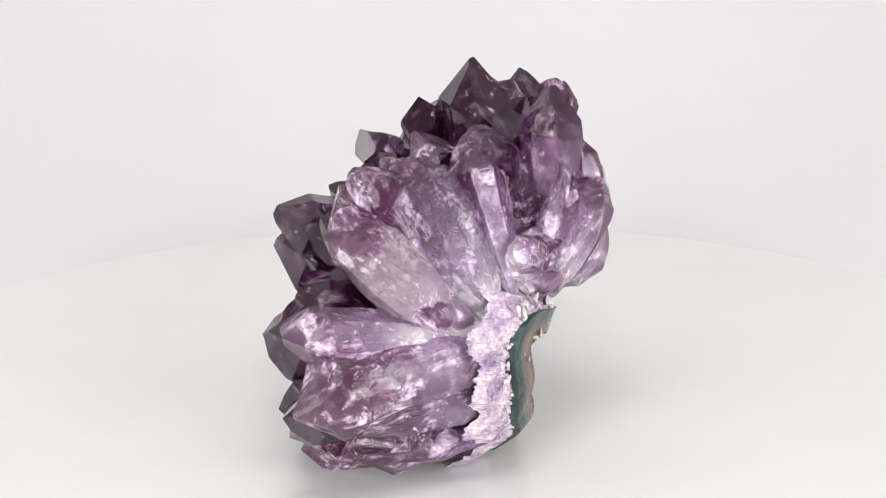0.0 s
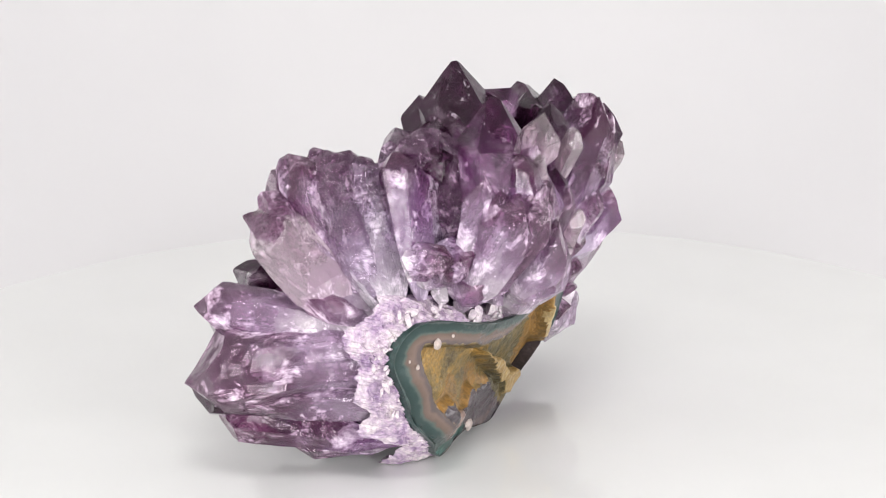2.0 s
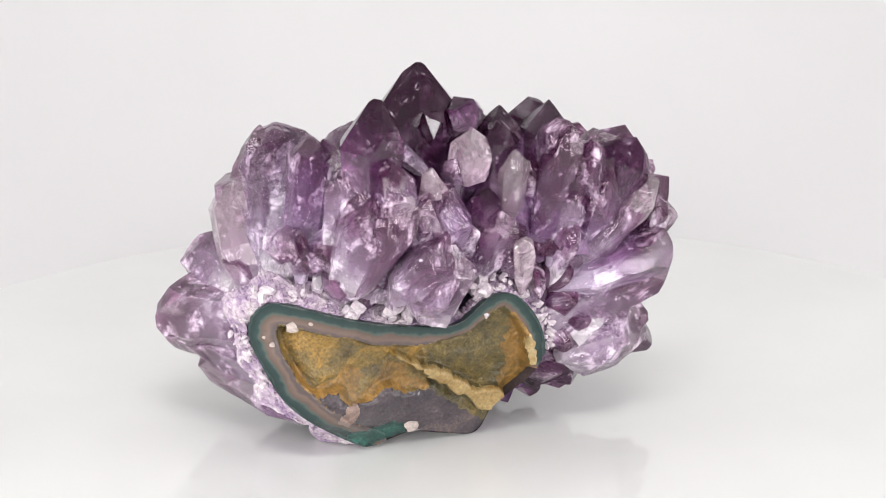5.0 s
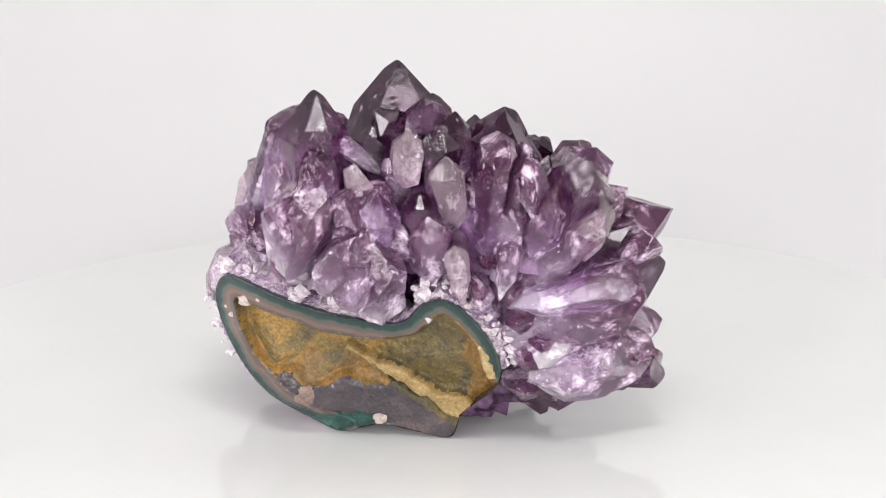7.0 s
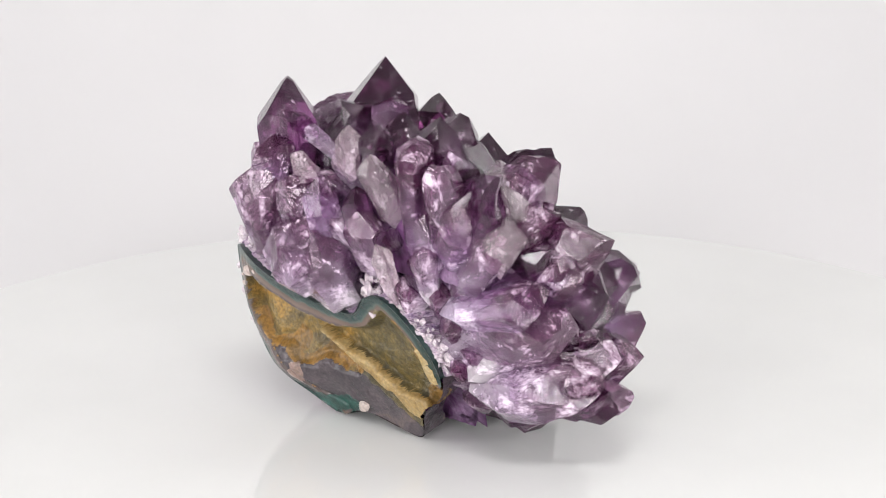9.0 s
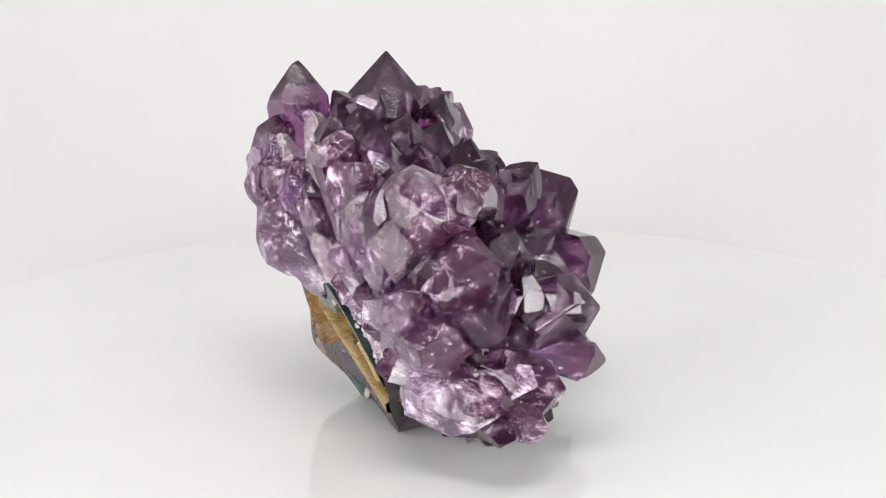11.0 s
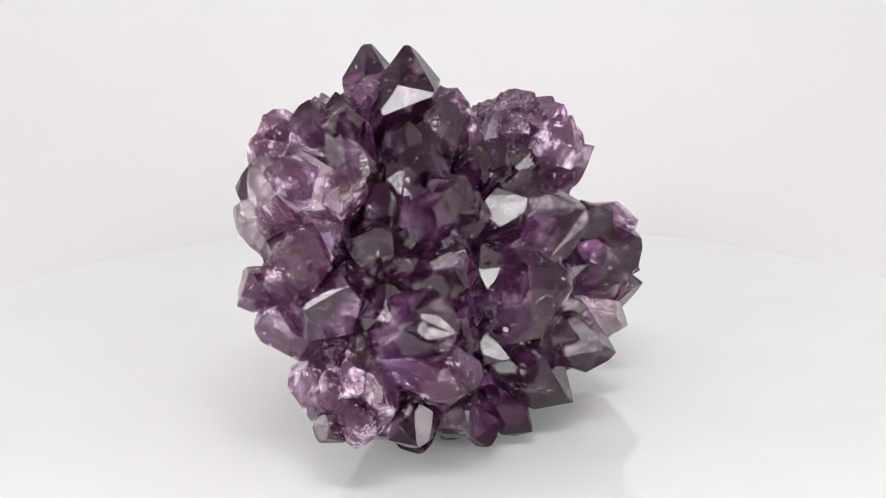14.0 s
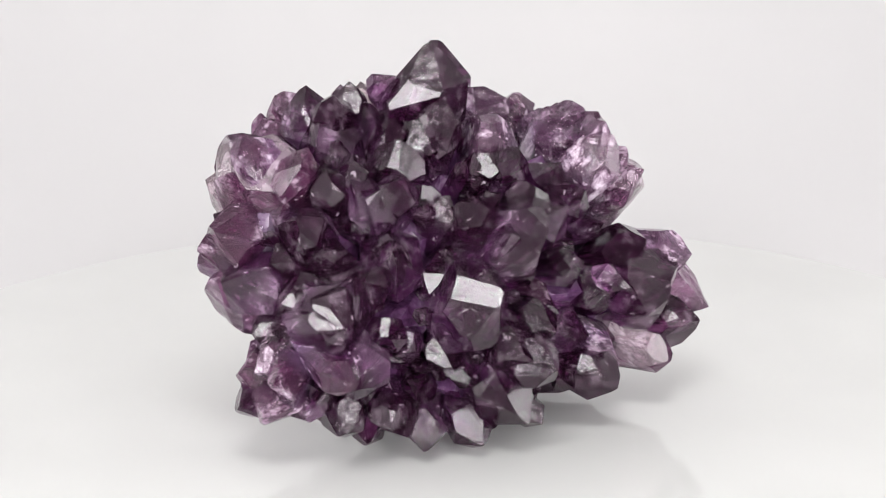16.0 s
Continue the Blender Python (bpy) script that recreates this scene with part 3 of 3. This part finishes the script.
def face_x(y, z):
    return 19 + 0.42 * z + 5 * math.exp(-((z - 40) / 14) ** 2 - ((y + 62) / 14) ** 2) + 8 * math.exp(-((z - 21) / 11) ** 2 - ((y + 46) / 18) ** 2) - 0.0075 * max(0.0, -y - 30) ** 2 * (0.35 + 0.65 * z / 60)


def smooth(a, b, v):
    t = np.clip((v - a) / (b - a), 0, 1)
    return t * t * (3 - 2 * t)


def reach(Y, Z, a, b):
    """Distance of the points (Y, Z) from the stretch a-b, and the share along it."""
    d = b - a
    t = np.clip(((Y - a.x) * d.x + (Z - a.y) * d.y) / d.length_squared, 0, 1)
    return np.hypot(Y - a.x - d.x * t, Z - a.y - d.y * t), t


def within(Y, Z, poly):
    hit = np.zeros(Y.shape, bool)
    for a, b in zip(poly, poly[1:] + poly[:1]):
        if a.y != b.y:
            hit ^= ((a.y > Z) != (b.y > Z)) & (Y < (b.x - a.x) * (Z - a.y) / (b.y - a.y) + a.x)
    return hit


def field(Y, Z, scale, seed):
    return np.array([noise.noise((y * scale, z * scale, seed)) for y, z in zip(Y.ravel(), Z.ravel())]).reshape(Y.shape)


def rind():
    """The broken face of the agate: banded rind, rusty hollows, grey foot and a cream ridge."""
    step = 0.5
    Y, Z = np.meshgrid(np.arange(-80, 36, step), np.arange(0, 69, step), indexing="ij")
    n1, n2, n3 = field(Y, Z, 0.10, 3.0), field(Y, Z, 0.42, 8.0), field(Y, Z, 1.1, 5.0)
    edge = np.min([reach(Y, Z, a, b)[0] for a, b in zip(rim, rim[1:])], axis=0)
    d = edge + n1 * 1.2 + n2 * 0.5
    rd, rt = reach(Y, Z, Vector((-25, 40)), Vector((17, 12)))
    rd = rd + n1 * 4.5 + n2 * 1.1
    low = Z - (25 + 6 * n1 - np.maximum(0, Y + 12) * 0.6) - 0.3 * np.maximum(0, -Y - 42) + 1.2 * n2
    right = smooth(-18, -6, Y)
    wide = 8.2 - 2.6 * right
    hollow = smooth(wide, wide + 2.4, d) * smooth(-2, 4, low) * smooth(0.5 + 3.0 * rt, 2.0 + 4.5 * rt, rd)
    X = 19 + 0.42 * Z + 5 * np.exp(-((Z - 40) / 14) ** 2 - ((Y + 62) / 14) ** 2) + 8 * np.exp(-((Z - 21) / 11) ** 2 - ((Y + 46) / 18) ** 2) - 0.0075 * np.maximum(0, -Y - 30) ** 2 * (0.35 + 0.65 * Z / 60)
    X += -(6.0 + 2.5 * n1 + 3 * (1 - right) * smooth(30, 55, Z)) * hollow + 0.6 * n1 + (0.15 + 0.5 * hollow) * n2 + (0.05 + 0.22 * hollow) * n3
    # stepped, conchoidal breaks in the foot and on the ridge
    foot = (low < 0) & (d > 8)
    X -= np.where(foot, 0.7 + 1.3 * np.abs(np.round(field(Y, Z, 0.07, 12.0) * 3) / 3), 0)
    cream = (rd < 1.0 + 3.6 * rt) & (d > 6)
    X += np.where(cream, 0.6 + 0.3 * n2, 0)
    patch = reach(Y, Z, Vector((-39, 5)), Vector((-23, 7)))[0] + 2.5 * n2 < 3.6
    chip = reach(Y, Z, Vector((-47, 11)), Vector((-42, 20)))[0] + n2 < 3.0
    zone = np.where(d < wide + 1.2 * n2, 0, np.where(foot & (rd > 5 + 5 * n1 + 3.5 * rt), 2, 1))
    zone = np.where((zone == 1) & (Y > -12 + 3 * n1) & (rd > 3), 7, zone)
    zone = np.where((zone == 1) & (low < 7 + 5 * n1 + 3 * n2) & (Y < -20), 6, zone)
    zone = np.where((zone == 7) & (Y > 17 + 4 * n1 + 2 * n2), 6, zone)
    zone = np.where(cream, 3, zone)
    zone = np.where(reach(Y, Z, Vector((-20, 27)), Vector((-14, 25)))[0] + 1.5 * n2 < 2.0, 6, zone)
    fin = reach(Y, Z, Vector((24, 42)), Vector((27, 31)))[0] + 1.2 * n2 < 1.4
    zone = np.where(fin, 3, zone)
    X += np.where(fin, 1.0, 0)
    zone = np.where(chip & (d > 5), 5, zone)
    zone = np.where(patch, 4, zone)
    keep = within(Y, Z, outline)
    kinds = (("agate_band", MAT_BAND, "dark green and pinkish brown agate bands"), ("hollow", MAT_OCHRE, "rusty ochre lining of the hollow"),
             ("chalcedony", MAT_GREY, "dull grey chalcedony at the foot"), ("ridge", MAT_CREAM, "cream ridge across the hollow"),
             ("green_patch", MAT_GREEN, "dark teal mineral patch"), ("pink_chip", MAT_PINK, "pinkish chalcedony chip"),
             ("rust_stain", MAT_RUST, "bright orange rust stain"), ("deep_hollow", MAT_OLIVE, "dark olive granular lining of the deeper hollow"))
    for k, (name, material, label) in enumerate(kinds):
        ids, verts, faces, depth = {}, [], [], []
        for i, j in np.argwhere(keep[:-1, :-1] & keep[1:, :-1] & keep[1:, 1:] & keep[:-1, 1:] & (zone[:-1, :-1] == k)).tolist():
            quad = []
            for q in ((i, j), (i + 1, j), (i + 1, j + 1), (i, j + 1)):
                if q not in ids:
                    ids[q] = len(verts)
                    verts.append((X[q] / 1000, Y[q] / 1000, max(0.4, Z[q]) / 1000))
                    depth.append(float(d[q]))
                quad.append(ids[q])
            faces.append(quad)
        me = bpy.data.meshes.new(name)
        me.from_pydata(verts, [], faces)
        me.attributes.new("depth", "FLOAT", "POINT").data.foreach_set("value", depth)
        me.polygons.foreach_set("use_smooth", [True] * len(faces))
        me.materials.append(material)
        ob = new(name, me)
        ob.parent = cluster
        tagged(ob, label)
    # the rind's broken thickness behind its outline
    middle = Vector((-24, 32))

    def edge_wall(points, name, material, label, lipped):
        bm = bmesh.new()
        front = [bm.verts.new((face_x(p.x, p.y) / 1000 - (0.0 if lipped else 0.0012) + 0.0003, p.x / 1000, max(0.3, p.y) / 1000)) for p in points]
        back = []
        for p in points:
            q = middle + (p - middle) * (0.95 + 0.03 * noise.noise((p.x * 0.3, p.y * 0.3, 4)))
            back.append(bm.verts.new((face_x(p.x, p.y) / 1000 - 0.014 + 0.003 * noise.noise((p.x * 0.2, p.y * 0.2, 1)), q.x / 1000, max(q.y, 2) / 1000)))
        for k in range(len(points) - 1):
            bm.faces.new((front[k], front[k + 1], back[k + 1], back[k]))
        lip = []
        for p in points if lipped else []:
            q = middle + (p - middle) * 0.965
            lip.append(bm.verts.new((face_x(q.x, q.y) / 1000 - 0.0006, q.x / 1000, max(0.5, q.y) / 1000)))
        for k in range(len(points) - 1 if lipped else 0):
            bm.faces.new((lip[k], lip[k + 1], front[k + 1], front[k]))
        bmesh.ops.recalc_face_normals(bm, faces=bm.faces)
        part(name, bm, material, cluster, label)

    cut = (len(RIM) - 1) * 6 + 1
    edge_wall(outline[:cut], "agate_edge", MAT_EDGE, "dark green edge of the rind", True)
    edge_wall(outline[cut - 1:] + outline[:1], "broken_edge", MAT_GREY, "grey broken edge of the foot", False)
    for y, z, s, seed in ((-63, 56, 2.3, 1), (-69.5, 49, 1.2, 2), (-72, 51.5, 0.8, 5), (-17, 8, 2.4, 3), (-57, 57.5, 0.9, 4)):
        bm = bmesh.new()
        bmesh.ops.create_icosphere(bm, subdivisions=2, radius=1)
        for v in bm.verts:
            v.co *= 1 + 0.35 * noise.noise(v.co * 1.3 + Vector((seed * 7, 0, 0)))
            v.co = Vector((v.co.x * 0.35 * s, v.co.y * s * 1.15, v.co.z * s * 0.85)) / 1000
        part("white_inclusion", bm, MAT_SPOT, cluster, "small cream quartz spot", at=Matrix.Translation((face_x(y, z) / 1000 + 0.0001, y / 1000, z / 1000)))


def crust():
    """Fine white quartz crust that grips the rind's outer edge and fades among the roots of the crystals."""
    bm = bmesh.new()
    path = spline(RIM, 24, False)
    across = 16
    rows = []
    for i, p in enumerate(path):
        d = (path[min(i + 1, len(path) - 1)] - path[max(i - 1, 0)]).normalized()
        out = Vector((-d.y, d.x))
        if out.dot(p - middle_of_rind) < 0:
            out = -out
        row = []
        for k in range(across):
            o = (k * 0.45 - 1.2) * (1 + 0.95 * noise.noise((p.x * 0.14, p.y * 0.09, 20)) + 0.7 * float(smooth(18, 28, p.x)))
            q = p + out * o
            at = Vector((q.x, q.y, o))
            rough = 1.5 * noise.noise(at * 0.35) + 1.1 * noise.noise(at * 0.9) + 0.9 * noise.noise(at * 2.1 + Vector((5, 0, 0)))
            x = face_x(p.x, p.y) - 2.6 - 1.5 * max(0, o) - (3.5 if k == 0 else 0) - (5 if k == across - 1 else 0) + rough
            q = q + out * 0.9 * noise.noise(at * 1.4 + Vector((0, 9, 0)))
            row.append(bm.verts.new((x / 1000, q.x / 1000, max(0.6, q.y) / 1000)))
        rows.append(row)
    for a, b in zip(rows, rows[1:]):
        for k in range(across - 1):
            bm.faces.new((a[k], a[k + 1], b[k + 1]))
            bm.faces.new((a[k], b[k + 1], b[k]))
    part("quartz_crust", bm, MAT_CRUST, cluster, "white granular quartz crust along the rind")


def grains():
    """Loose white grains of quartz that sit on the rind's outer edge."""
    rnd = random.Random(21)
    path = spline(RIM, 24, False)
    for i in range(170):
        k = rnd.randrange(len(path) - 1)
        p = path[k]
        if p.y < 24 or noise.noise((p.x * 0.11, p.y * 0.11, 7)) < -0.12:
            continue
        d = (path[k + 1] - p).normalized()
        out = Vector((-d.y, d.x))
        if out.dot(p - middle_of_rind) < 0:
            out = -out
        o = rnd.uniform(0.2, 5.5)
        q = p + out * o
        s = rnd.uniform(1.0, 2.4) * (1.4 if rnd.random() < 0.25 else 1) * (0.6 if p.x < -50 or p.x > 8 or p.y < 40 else 1)
        bm = bmesh.new()
        bmesh.ops.create_icosphere(bm, subdivisions=2, radius=1)
        for n in range(7):
            u = Vector((rnd.uniform(-1, 1), rnd.uniform(-1, 1), rnd.uniform(-1, 1))).normalized()
            h = rnd.uniform(0.2, 0.7)
            for v in bm.verts:
                over = v.co.dot(u) - h
                if over > 0:
                    v.co -= u * over
        stretch = Vector((0.8, rnd.uniform(0.8, 1.9), rnd.uniform(0.8, 1.7))) * s / 1000
        for v in bm.verts:
            v.co = Vector((v.co.x * stretch.x, v.co.y * stretch.y, v.co.z * stretch.z))
        at = Vector((face_x(p.x, p.y) - 1.6 - 0.5 * o, q.x, max(s + 0.3, q.y))) / 1000
        part("quartz_grain", bm, MAT_GRAIN, cluster, at=Matrix.Translation(at))


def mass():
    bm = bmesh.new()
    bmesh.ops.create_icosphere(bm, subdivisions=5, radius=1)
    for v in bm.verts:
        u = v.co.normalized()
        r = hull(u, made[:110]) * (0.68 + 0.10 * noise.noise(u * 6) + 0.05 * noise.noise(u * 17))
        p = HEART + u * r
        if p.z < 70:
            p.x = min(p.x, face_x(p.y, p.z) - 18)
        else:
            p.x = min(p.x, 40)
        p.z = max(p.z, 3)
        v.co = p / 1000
    part("quartz_mass", bm, MAT_MASS, cluster, "purple and milky quartz mass, darkened for the shade between the points")


rind()
crust()
grains()
mass()


def motions():
    steps = [0.5 * i for i in range(33)]
    walk(cluster, [(t, pose(0, 0, 0, 0, 0, -SPIN * t)) for t in steps])
    walk(turntable, [(t, pose(0, 0, 0, 0, 0, -SPIN * t)) for t in steps])


motions()
